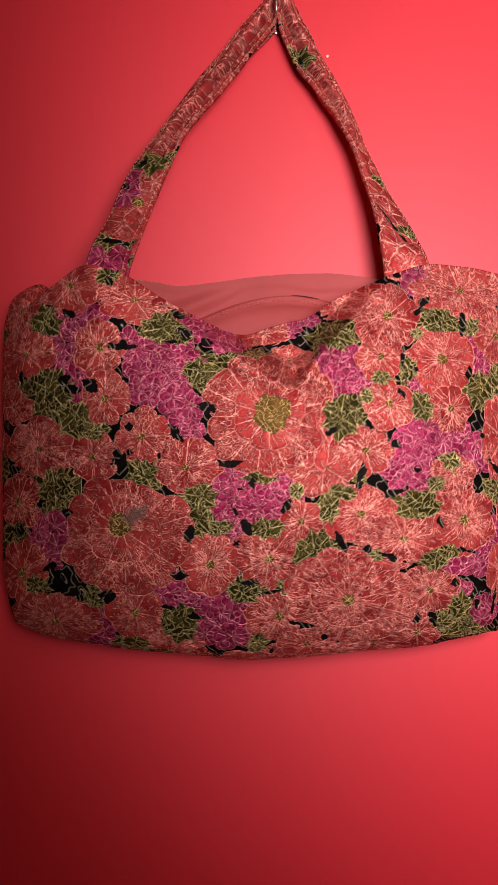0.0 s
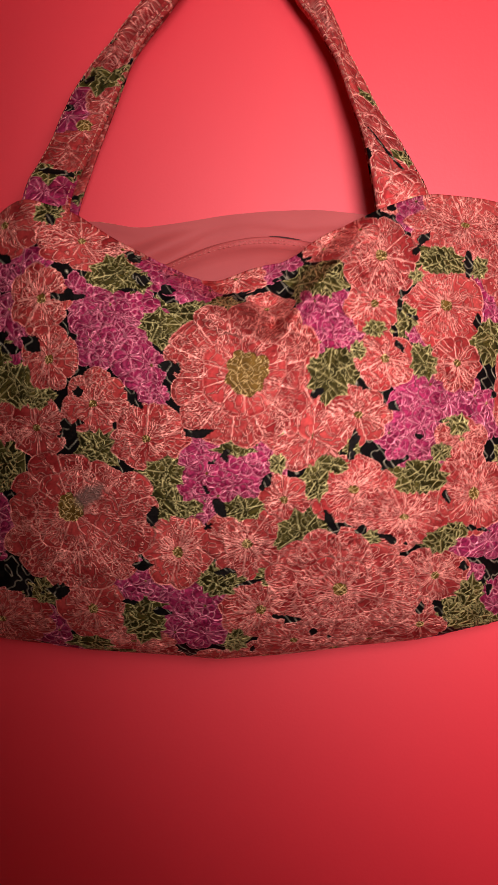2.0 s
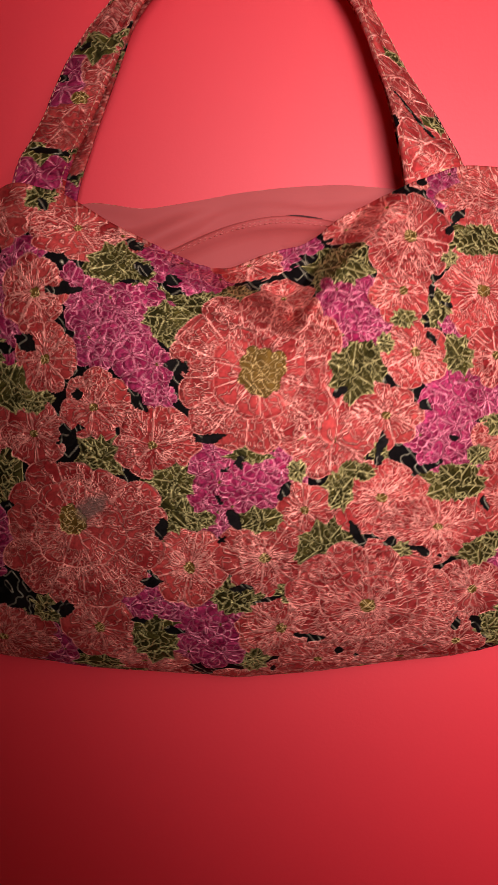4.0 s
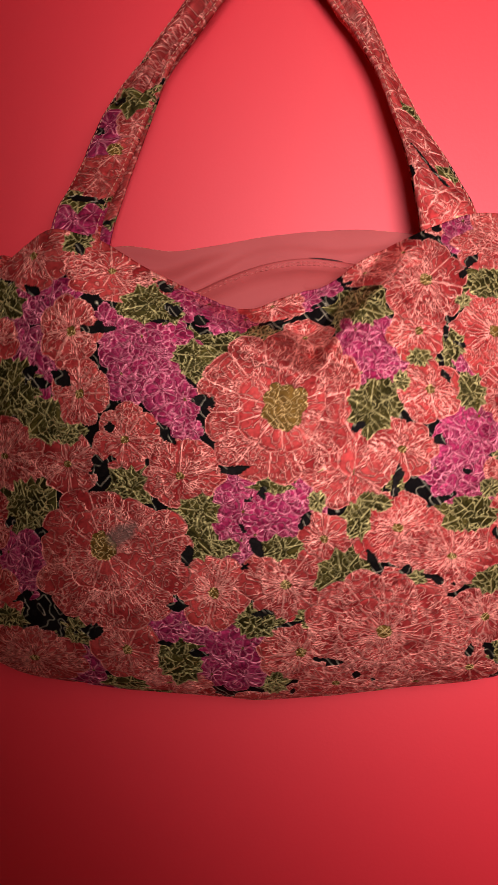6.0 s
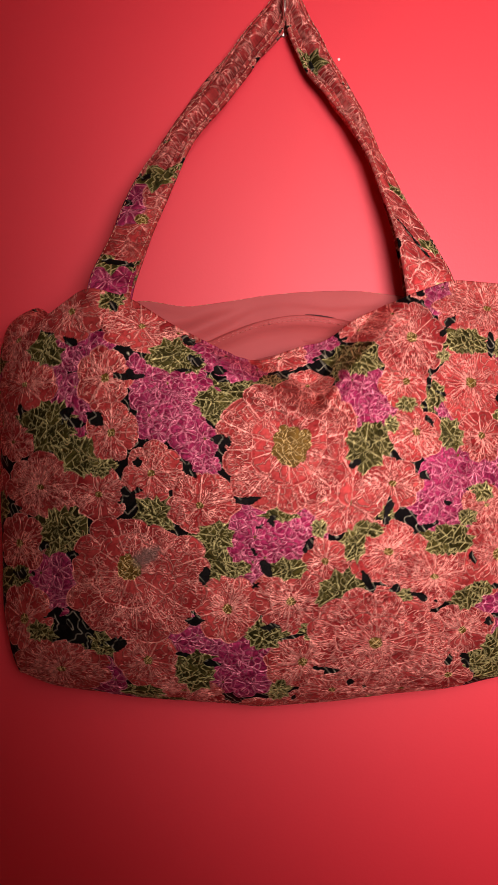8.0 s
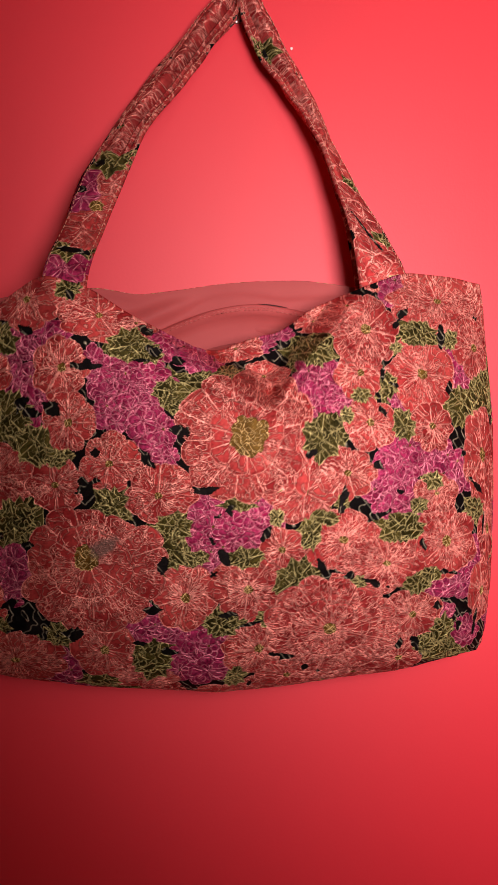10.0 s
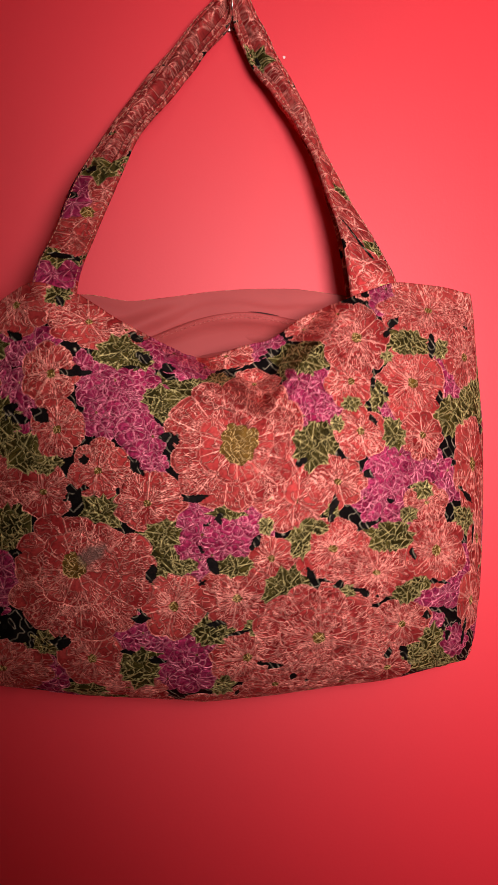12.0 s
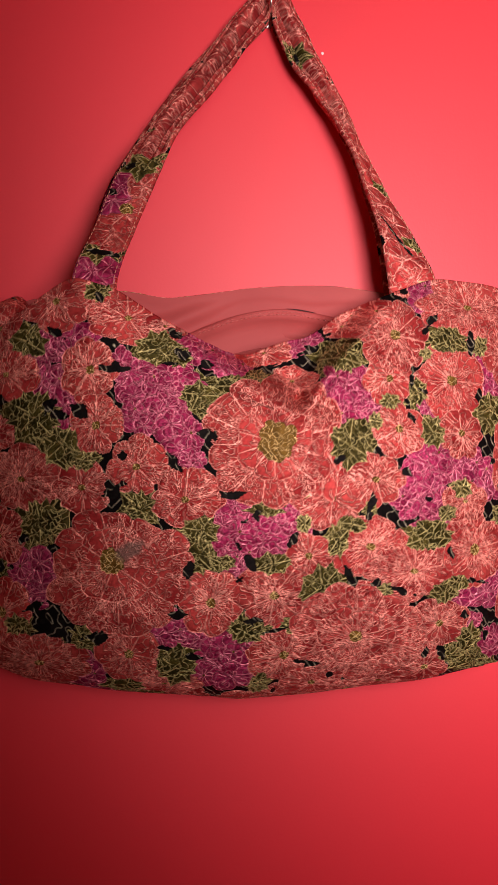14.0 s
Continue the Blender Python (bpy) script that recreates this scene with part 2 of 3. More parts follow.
LEAF_TUFTS_A = [
    (-64, 86, 20, 16), (-49, 81, 13, 9), (-34, 55, 17, 13), (-9, 62, 18, 7), (8, 68, 10, 6), (72, 84, 20, 13), (75, 24, 18, 21),
    (130, 62, 10, 12), (108, 54, 10, 7), (96, 40, 7, 8), (139, 33, 12, 15), (190, 50, 18, 16), (217, 60, 16, 18), (160, 100, 20, 12),
    (139, 89, 7, 5), (185, 95, 9, 8), (135, -39, 23, 14), (161, -6, 11, 9), (148, -23, 10, 7), (76, -30, 14, 6), (66, -41, 10, 16),
    (55, -74, 20, 19), (20, -58, 16, 10), (-29, -36, 17, 13),
]
LEAF_TUFTS_B = [
    (-31, -54, 13, 17), (-14, -58, 12, 7), (-72, -22, 13, 14), (-143, -35, 21, 20), (-153, 39, 30, 19), (-130, 18, 18, 19), (-113, 9, 11, 9),
    (-161, 88, 23, 10), (15, -21, 18, 6), (4, -106, 16, 12), (-43, -138, 16, 24), (15, -151, 8, 12), (171, -118, 14, 16), (157, -131, 12, 10),
    (177, -138, 18, 11), (148, -80, 15, 11), (160, -74, 12, 7), (102, -77, 8, 7), (200, -28, 12, 11), (-112, 123, 12, 8), (41, -10, 5, 4),
    (41, -30, 7, 8), (-182, -71, 19, 8), (-79, -159, 16, 10),
]
LEAF_TUFTS_C = [
    (-160, -109, 13, 10), (-109, -118, 14, 9), (37, -102, 14, 5), (90, -19, 5, 8),
]
# dark ground that stays open between the motifs: place, half length, half width, slant in degrees
GROUND_GAPS_A = [
    (-93, 72, 4, 14, 90), (-140, 47, 7, 8, 0), (-119, 43, 5, 11, 60), (-139, 95, 7, 4, -30), (-92, -10, 6, 10, -60), (-89, 14, 6, 4, 0), (-127, -111, 16, 9, -20),
    (-27, 28, 6, 7, 0), (-50, 11, 8, 4, -50), (-6, -11, 10, 3, 10), (7, -25, 10, 5, 30), (-156, -47, 5, 6, 0), (-175, -68, 9, 5, 0), (-37, -63, 10, 4, 80),
    (4, -56, 14, 4, -55), (-1, -70, 6, 4, 0), (34, -41, 6, 4, 60), (76, -67, 12, 4, -65), (90, -17, 11, 4, 80),
]
GROUND_GAPS_B = [
    (8, -99, 7, 4, 0), (24, -106, 16, 2, 15), (48, -134, 10, 6, 0), (26, -163, 5, 2, 80), (65, -147, 5, 3, 80), (-43, -95, 6, 4, 0), (-51, -121, 8, 3, 0),
    (-31, -127, 9, 4, 10), (153, -52, 7, 4, -70), (178, -74, 11, 3, -10), (97, -71, 9, 4, 10), (114, -78, 12, 3, -22), (136, -126, 9, 4, 85), (149, -129, 12, 4, -60),
    (185, -108, 6, 12, 0), (165, -99, 6, 4, 0), (201, -114, 12, 2, 80), (189, 13, 6, 4, -40), (126, 135, 7, 6, 0),
]
GROUND_GAPS_C = [
    (47, 90, 9, 3, 22), (68, 104, 10, 4, 20), (-30, 76, 6, 5, 0), (-51, 97, 7, 4, -20), (-45, 83, 9, 4, -20), (16, 77, 9, 2, 18), (178, 96, 11, 4, 85),
    (180, 59, 6, 4, 80), (127, 72, 7, 3, 80), (137, 61, 6, 3, -20), (124, 43, 6, 4, -70), (66, 13, 6, 4, 20), (117, 7, 6, 4, -50), (116, -30, 12, 3, 20),
    (132, -13, 4, 3, 0), (146, 112, 11, 4, 50), (-109, 119, 6, 4, -40), (-136, 39, 5, 14, 80), (-183, 47, 8, 4, -80),
]
GROUND_GAPS_D = [
    (-146, -95, 9, 5, 20), (-100, -114, 7, 8, 0), (-58, 76, 9, 2, 0), (-185, -21, 6, 3, 0), (200, -10, 10, 3, -40), (209, -36, 12, 2, 85), (-133, -52, 5, 4, 0),
]


GROUND, CORAL, PURPLE, LEAF, HEART = 0, 1, 2, 3, 4


class Cloth:
    """Brocade worked out on a grid of cloth lengths s, t (metres): which motif lies where, then its colours and relief."""

    def __init__(self, s, t, seed=1, density=1.0):
        self.s, self.t, self.count, self.density = s, t, seed * 1000, density
        self.kind, self.wear, self.quiet = np.zeros(s.shape, int), np.zeros(s.shape), np.ones(s.shape)
        self.rad, self.ang, self.rim = np.zeros(s.shape), np.zeros(s.shape), np.full(s.shape, .0)
        self.size, self.tag, self.split = np.full(s.shape, .02), np.zeros(s.shape), np.full(s.shape, 1.0)

    def lay(self, kind, x, y, r, lobes, depth, point=False, squash=1.0, heart=0.0, turn=None, quiet=1.0):
        self.count += 1
        rnd = random.Random(self.count)
        turn = rnd.uniform(0, 6.28) if turn is None else turn
        near = (np.abs(self.s - x) < r * 1.25) & (np.abs(self.t - y) < r * 1.25 * squash)
        if not near.any():
            return
        dx, dy = self.s[near] - x, (self.t[near] - y) / squash
        rad, ang = np.hypot(dx, dy), np.arctan2(dy, dx)
        wave = np.abs(np.sin(lobes * (ang - turn) / 2))
        edge = r * ((1.08 - depth * wave ** .75) if point else (1 - depth + depth * wave ** .55))
        edge = edge * (1 + .13 * field(np.cos(ang) * 2.2, np.sin(ang) * 2.2, self.count * .37) +
                       .03 * field(np.cos(ang) * 7, np.sin(ang) * 7, self.count * .61))
        inside = rad < edge
        where = tuple(a[inside] for a in np.nonzero(near))
        self.kind[where], self.rad[where], self.ang[where] = kind, rad[inside], ang[inside]
        self.rim[where], self.size[where], self.tag[where] = (edge - rad)[inside], r, self.count
        self.split[where], self.quiet[where] = (wave * rad * 2 / lobes)[inside], quiet
        if heart:
            core = inside & (rad < heart * (1 + .2 * field(np.cos(ang) * 4, np.sin(ang) * 4, self.count * .3)))
            self.kind[tuple(a[core] for a in np.nonzero(near))] = HEART

    def blade(self, x, y, length, width, angle):
        """One pointed leaf with a midrib, from its foot at x, y."""
        self.count += 1
        near = (np.abs(self.s - x) < length * 1.1) & (np.abs(self.t - y) < length * 1.1)
        if not near.any():
            return
        c, d = math.cos(angle), math.sin(angle)
        dx, dy = self.s[near] - x, self.t[near] - y
        p, q = (dx * c + dy * d) / length, dy * c - dx * d
        shape = width * np.sin(np.clip(p, 0, 1) ** .8 * math.pi) ** .8
        shape = shape * (1 + .22 * np.abs(np.sin(p * 17 + self.count)))
        inside = (p > 0) & (p < 1) & (np.abs(q) < shape)
        where = tuple(a[inside] for a in np.nonzero(near))
        self.kind[where], self.rad[where], self.ang[where] = LEAF, (p * length)[inside], (q / width)[inside]
        self.rim[where], self.size[where], self.tag[where] = (shape - np.abs(q))[inside], length, self.count
        self.split[where] = np.abs(q)[inside]

    def tuft(self, x, y, a, b):
        """A tuft of overlapping pointed leaves that fills an oval of half width a and half height b."""
        self.count += 1
        rnd = random.Random(self.count)
        self.lay(LEAF, x, y, a * .98, rnd.choice((6, 7, 8)), .30, True, squash=b / a)
        start, n = rnd.uniform(0, 6.28), rnd.choice((3, 4, 5))
        for k in range(n):
            w = start + 6.28 * k / n + rnd.uniform(-.35, .35)
            reach = math.hypot(a * math.cos(w), b * math.sin(w))
            self.blade(x - .12 * a * math.cos(w), y - .12 * b * math.sin(w), reach * rnd.uniform(1.0, 1.2), reach * rnd.uniform(.28, .42), w)

    def head(self, x, y, a, b):
        """A head of overlapping florets that fills an oval."""
        self.count += 1
        rnd = random.Random(self.count)
        self.lay(PURPLE, x, y, a * .98, rnd.choice((5, 6, 7)), .30, squash=b / a)
        start, n = rnd.uniform(0, 6.28), 3 if a > .012 else 1
        for k in range(n):
            w, q = start + 6.28 * k / n + rnd.uniform(-.4, .4), rnd.uniform(.42, .6)
            self.lay(PURPLE, x + q * a * math.cos(w), y + q * b * math.sin(w), min(a, b) * rnd.uniform(.50, .64), 5, .36, heart=.0009 * (k % 2))

    def worn(self, x, y, a, b, slant):
        """A rubbed, greyish patch."""
        c, d = math.cos(radians(slant)), math.sin(radians(slant))
        dx, dy = self.s - x, self.t - y
        q = np.hypot((dx * c + dy * d) / a, (dy * c - dx * d) / b) + .3 * field(self.s * 160, self.t * 160, 3.7)
        self.wear = np.maximum(self.wear, 1 - ramp(q, .55, 1.05))

    def open_ground(self, x, y, a, b, slant):
        self.count += 1
        near = (np.abs(self.s - x) < a + b) & (np.abs(self.t - y) < a + b)
        if not near.any():
            return
        c, d = math.cos(radians(slant)), math.sin(radians(slant))
        dx, dy = self.s[near] - x, self.t[near] - y
        p, q = (dx * c + dy * d) / a, (dy * c - dx * d) / b
        wob = 1 + .9 * field(self.s[near] * 200, self.t[near] * 200, self.count) + .3 * field(self.s[near] * 520, self.t[near] * 520, self.count)
        hole = np.abs(p) ** 1.3 + np.abs(q) ** 1.3 < wob
        where = tuple(k[hole] for k in np.nonzero(near))
        self.kind[where], self.rim[where], self.tag[where] = GROUND, 0, self.count
        across = (dy * c - dx * d)[hole]
        self.split[where] = np.abs(across - .3 * b * np.sin(2.2 * p[hole] + self.count))

    def line(self, n, lo, hi, radial=0.0):
        """Thread along the zero lines of a field, of even width in metres; radial: how far only threads that run outwards stay."""
        gs, gt = (np.gradient(n, axis=a) / (np.hypot(np.gradient(self.s, axis=a), np.gradient(self.t, axis=a)) + 1e-9) for a in (1, 0))
        steep = np.hypot(gs, gt) + 1e-6
        out = 1 - ramp(np.abs(n) / steep, lo, hi)
        if radial:
            outward = np.abs(gs * np.cos(self.ang) + gt * np.sin(self.ang)) / steep
            out = out * (1 - radial * ramp(outward, .55, .85))
        return out

    def finish(self):
        s, t, k, tag = self.s, self.t, self.kind, self.tag
        turns = self.size * .6 / .0027
        bend, lean = field(s / .005, t / .005, 12.5), field(s / .005, t / .005, 31.5)
        warp_s, warp_t = s * .8 + t * .6 + .0012 * bend, t * .8 - s * .6 + .0012 * lean
        radial = field(np.cos(self.ang + bend * .32) * turns, np.sin(self.ang + bend * .32) * turns, (self.rad + .001 * lean) / .0052 + tag * 7.3)
        curl = field(warp_s / .0035, warp_t / .0035, tag * 3.1 + .5)
        fine = field(warp_t / .0019, warp_s / .0019, tag * 1.7 + .2)
        busy = self.density * self.quiet * ramp(field(s / .014, t / .014, 44.4) + .35 * field(s / .005, t / .005, 6.1), -.45, .35)
        slow = self.size * .6 / .0046
        wide = field(np.cos(self.ang + bend * .2) * slow, np.sin(self.ang + bend * .2) * slow, (self.rad + .0012 * lean) / .0070 + tag * 5.3)
        breaks = ramp(field(s / .0042, t / .0042, 71.3), -.45, -.05)
        vein = self.line(radial, .00020, .00060, .55) * (.8 + .2 * busy) * self.density ** .5 * (.55 + .45 * breaks)
        short = self.line(field(np.cos(self.ang + lean * .10) * turns * 1.6, np.sin(self.ang + lean * .10) * turns * 1.6, (self.rad + .0008 * bend) / .0034 + tag * 9.1), .00017, .00050, .4)
        scrib = np.maximum(self.line(curl, .00018, .00054, .15) * ramp(busy, .05, .45) * breaks, short * ramp(busy, .1, .55) * .85 * (.6 + .4 * breaks))
        tiny = self.line(fine, .00013, .00034) * ramp(busy, .45, .9) * .5 * breaks
        rib = (1 - ramp(self.split, .00030, .0007)) * (self.rad > .12 * self.size) * ramp(bend, -.6, -.2)
        edge = (1 - ramp(self.rim, .0004, .0009)) * (.45 + .5 * ramp(lean, -.4, .3))
        flower = (k == CORAL) | (k == PURPLE)
        lines = np.where(flower, np.maximum.reduce([vein, scrib * .95, tiny, rib * .8, edge]), 0)
        lines = np.where(k == PURPLE, np.maximum.reduce([self.line(wide, .00022, .00060, .6) * .9, scrib * .35, rib * .45, edge * .7]), lines)
        lines = np.where(k == LEAF, np.maximum.reduce([self.line(curl, .0002, .00048) * .95, tiny * .9, rib, edge]), lines)
        lines = np.where(k == HEART, np.maximum(self.line(curl, .00016, .00042), .75 * self.line(fine, .00014, .00036)), lines)
        twig = (.8 * self.line(field(warp_s / .0036 + 3, warp_t / .0085, 8.5), .00024, .00065) * ramp(bend, -.5, -.1))
        lines = np.where(k == GROUND, twig, lines)
        # sparkle of the threads, painted as brightness noise in their colour
        glint = 1.0 + .45 * field(s / .0014, t / .0014, 5.5) + .18 * field(s / .02, t / .02, 6.5)
        lines = np.clip(lines * (.95 + .5 * field(s / .0026, t / .0026, 9.9)), 0, 1)
        base = np.zeros(s.shape + (3,))
        gold = np.zeros_like(base)
        tone = np.clip(.5 + .55 * field(self.rad / .010 + tag * 2.9, self.ang * 1.2, tag) + .25 * field(s / .004, t / .004, 1.5), 0, 1)[..., None]
        each = (hash01(tag.astype(np.int64), 3, 5) - .5)[..., None]
        for kind, a, b, c in ((GROUND, (.006, .005, .005), (.011, .010, .009), (.30, .29, .20)),
                              (CORAL, (.29, .022, .023), (.47, .070, .061), (.88, .37, .29)),
                              (PURPLE, (.25, .014, .058), (.38, .034, .11), (.86, .30, .38)),
                              (LEAF, (.030, .028, .008), (.075, .065, .014), (.43, .40, .16)),
                              (HEART, (.085, .048, .010), (.17, .100, .020), (.70, .54, .22))):
            on = k == kind
            base[on] = ((1 - tone) * np.array(a) + tone * np.array(b))[on]
            gold[on] = c
        base *= 1 + np.where(k == LEAF, .8, .35)[..., None] * each
        # shade beside the raised threads, painted as a darker base colour along them
        thread_shade = np.where(flower | (k == LEAF), np.maximum(self.line(radial, .0005, .0011), self.line(curl, .0005, .0010) * busy), 0)
        base *= (1 - .38 * thread_shade + .30 * field(s / .0013, t / .0013, 21.5))[..., None]
        base = np.clip(base, 0, 1)
        gold *= np.clip(glint, .4, 1.4)[..., None]
        rgb = base * (1 - lines[..., None]) + gold * lines[..., None]
        rgb += self.wear[..., None] * .8 * (np.array((.22, .15, .12)) - rgb)
        relief = np.where(k == GROUND, 0, .00055 * ramp(self.rim, 0, .0030)) + .00016 * lines - .00018 * rib * flower
        return np.clip(np.concatenate([rgb, lines[..., None]], -1), 0, 1), relief


def scatter(cloth, x0, x1, y0, y1, seed):
    """An all-over cover of the same motifs, for cloth of which little shows."""
    rnd = random.Random(seed)
    n = int((x1 - x0) * (y1 - y0) / .00045)
    for k in range(n):
        x, y, pick = rnd.uniform(x0, x1), rnd.uniform(y0, y1), rnd.random()
        if pick < .3:
            cloth.lay(LEAF, x, y, rnd.uniform(.012, .02), 4, .5, True)
        elif pick < .5:
            cloth.lay(PURPLE, x, y, rnd.uniform(.011, .018), 5, .3)
        else:
            cloth.lay(CORAL, x, y, rnd.uniform(.016, .024), 5, .2, heart=.004)


# ---- the room
slab("wall_north", (-1.6, 0, 0), (1.6, .12, 2.5), wall_paint, "matt coral red painted wall", "wall")
slab("wall_south", (-1.6, -3.12, 0), (1.6, -3.0, 2.5), plaster, "plain warm white plaster wall", "wall")
slab("wall_east", (1.6, -3.12, 0), (1.72, .12, 2.5), plaster, "plain warm white plaster wall", "wall")
slab("wall_west", (-1.72, -3.12, 0), (-1.6, .12, 2.5), plaster, "plain warm white plaster wall", "wall")
slab("floor", (-1.72, -3.12, -.1), (1.72, .12, 0), boards, "plain brown wooden floor", "floor")
slab("ceiling", (-1.72, -3.12, 2.5), (1.72, .12, 2.6), plaster, "plain warm white ceiling", "ceiling")


# ---- the bag
bag = tagged(new("shoulder_bag"), "red and purple floral brocade shoulder bag hanging from a hook", "bag")
bag.location = (.01, -.05, 1.133)

P, S, T = front_surface(880, 740)
cloth = Cloth(S, T - 1.3)
MM = .001
margin = random.Random(4)
for k in range(190):                                     # the cloth that turns away at the sides and below
    side = k % 3
    x = margin.uniform(.222, .262) if side == 0 else margin.uniform(-.265, -.205) if side == 1 else margin.uniform(-.2, .22)
    y = margin.uniform(-.21, -.165) if side == 2 else margin.uniform(-.2, .14)
    pick = margin.random()
    if pick < .22:
        cloth.tuft(x, y, margin.uniform(.011, .017), .013)
    elif pick < .40:
        cloth.head(x, y, margin.uniform(.012, .018), .014)
    else:
        cloth.lay(CORAL, x, y, margin.uniform(.015, .022), 5, .17, heart=.003)
for k in range(30):                                      # blooms that turn over the upper edge
    cloth.lay(CORAL, margin.uniform(-.2, .24), margin.uniform(.132, .165), margin.uniform(.012, .018), 5, .2, heart=.003)
for k in range(26):                                      # and over the upper corner
    cloth.lay(CORAL, margin.uniform(.188, .262), margin.uniform(.09, .175), margin.uniform(.014, .022), 6, .17, heart=.003)
for x, y, a, b in LEAF_TUFTS_A + LEAF_TUFTS_B + LEAF_TUFTS_C:
    cloth.tuft(x * MM, y * MM, a * 1.26 * MM, b * 1.26 * MM)
for x, y, a, b in PURPLE_FLORETS_A + PURPLE_FLORETS_B:
    cloth.head(x * MM, y * MM, a * 1.02 * MM, b * 1.02 * MM)
for x, y, a, b in CORAL_BLOOMS_A + CORAL_BLOOMS_B + CORAL_BLOOMS_C:
    petals = 5 + (x + y) % 4
    cloth.lay(CORAL, x * MM, y * MM, a * 1.06 * MM, petals, .16, squash=b / a, heart=.15 * min(a, b) * MM)
for x, y, a, b in LEAF_TUFTS_A + LEAF_TUFTS_B + LEAF_TUFTS_C:
    cloth.tuft(x * MM, y * MM, a * .84 * MM, b * .84 * MM)
for (x, y, a, b), heart, off, busy in zip(GREAT_BLOOMS, (14, 9, 5), ((6, 3), (-5, 8), (-2, 1)), (.72, .9, 1.25)):
    for ring, lobes, shift in ((1.03, 13, 0), (.60, 10, .6)):
        cloth.lay(CORAL, (x + off[0] * shift) * MM, (y + off[1] * shift) * MM, a * ring * MM, lobes, .10, squash=b / a, quiet=busy)
    cloth.lay(HEART, (x + off[0]) * MM, (y + off[1]) * MM, heart * MM, 9, .12)
for x, y, a, b, slant in GROUND_GAPS_A + GROUND_GAPS_B + GROUND_GAPS_C + GROUND_GAPS_D:
    cloth.open_ground(x * MM, y * MM, a * .85 * MM, b * .7 * MM, slant)
cloth.worn(-.079, -.052, .0125, .007, 35)
colours, relief = cloth.finish()
N = normals(P)
P = P + N * relief[..., None]
turn = np.linspace(0, math.pi, 9)[1:, None]
hem = np.stack([np.stack([P[-1, :, 0], P[-1, :, 1] + .0016 * (1 - math.cos(w)), P[-1, :, 2] + .0016 * math.sin(w)], -1) for w in turn[:, 0]])
sheet("front_panel", np.concatenate([P, hem]), brocade, bag, "floral brocade front, puffed and sagging at the mouth",
      np.concatenate([colours, np.repeat(colours[-1:], 8, 0)]))

# inner face of the front, the back and its lining
Q, _, _ = front_surface(160, 130)
sheet("front_lining", Q[12:, 3:-3] + np.array([0, .0030, -.0005]), satin, bag, "salmon satin lining")

p, q = np.meshgrid(np.linspace(-1, 1, 330), np.linspace(0, 1, 250))
u, v = np.sin(1.45 * p) / math.sin(1.45), (1 - np.cos(1.9 * q)) / (1 - math.cos(1.9))
x, z = outline(u, v, BACK_TOP)
full = np.sqrt(np.clip(1 - np.abs(u) ** 3, 0, 1)) * np.sqrt(np.clip(1 - np.abs(-1 + 1.7 * v) ** 3, 0, 1))
depth = RIM - .042 * np.clip(full * 1.15, 0, 1)
back_cloth = Cloth(x, z - 1.3, 7)
scatter(back_cloth, -.2, .22, -.17, .15, 5)
back_colours, back_relief = back_cloth.finish()
sheet("back_panel", np.stack([x, -depth, z], -1), brocade, bag, "floral brocade back, lying against the wall", back_colours)

lx, lz = x[110:, 14:-14], z[110:, 14:-14]
drop = (curve(lx, BACK_TOP) - lz)
fall = .0026 + .020 * ramp(drop, .004, .07) * ramp(-np.abs(lx - .02), -.16, -.08)
fall = fall + ramp(drop, .002, .02) * (.0038 * np.sin(drop * 200 + lx * 22 + 2 * field(lx * 14, lz * 14, 2)) + .0028 * field(lx * 22 + lz * 9, lz * 30, 5))
fall = np.maximum(fall, .0022)
lining = sheet("back_lining", np.stack([lx, -depth[110:, 14:-14] - fall, lz - .0006], -1), satin, bag, "creased salmon satin lining with an inner pocket")


def lining_y(a, b):
    k = np.argmin((lx - a) ** 2 + (lz - b) ** 2)
    return float(-(depth[110:, 14:-14] + fall).ravel()[k])


POCKET = [(-.045, 1.402), (-.0315, 1.409), (-.004, 1.4203), (.019, 1.4255), (.038, 1.4268), (.061, 1.4236), (.085, 1.4185)]
px = np.linspace(-.045, .085, 90)
pz = curve(px, POCKET)
rows = []
for k, (down, out) in enumerate([(0, .0006), (-.0002, .0018), (.0012, .0024), (.0032, .0020), (.0042, .0012), (.009, .0012), (.016, .0010), (.03, .0008)]):
    near = np.array([lining_y(a, b - down) for a, b in zip(px, pz)])
    near = np.convolve(np.pad(near, 6, mode="edge"), np.ones(13) / 13, mode="valid")
    rows.append(np.stack([px, near - out, pz - down], -1))
pocket = sheet("inner_pocket", np.array(rows), satin, bag, "salmon satin slip pocket with a stitched edge")
for gap, nm in ((.0022, "topstitching"), (.0042, "topstitching")):
    sewn = []
    for a in np.arange(-.042, .083, .0036):
        b = float(curve(np.array([a]), POCKET)[0]) - gap
        slope = float(curve(np.array([a + .002]), POCKET)[0] - curve(np.array([a - .002]), POCKET)[0]) / .004
        sewn.append(((a, lining_y(a, b) - .0024, b), (1, 0, slope)))
    stitches(nm, sewn, thread, pocket)
# thin dark strip laid over the pocket edge as the shade of its gap
slit = []
for a in np.linspace(.036, .060, 24):
    b = float(curve(np.array([a]), POCKET)[0])
    w = .0004 * math.sin((a - .0355) / .025 * math.pi) + .0001
    slit.append([(a, lining_y(a, b) - .0026, b + .0004 + w * k) for k in (-1, 0, 1)])
sheet("slit_shade_strip", np.array(slit), slit_shade, pocket, "dark strip painted as the shade of the pocket gap")

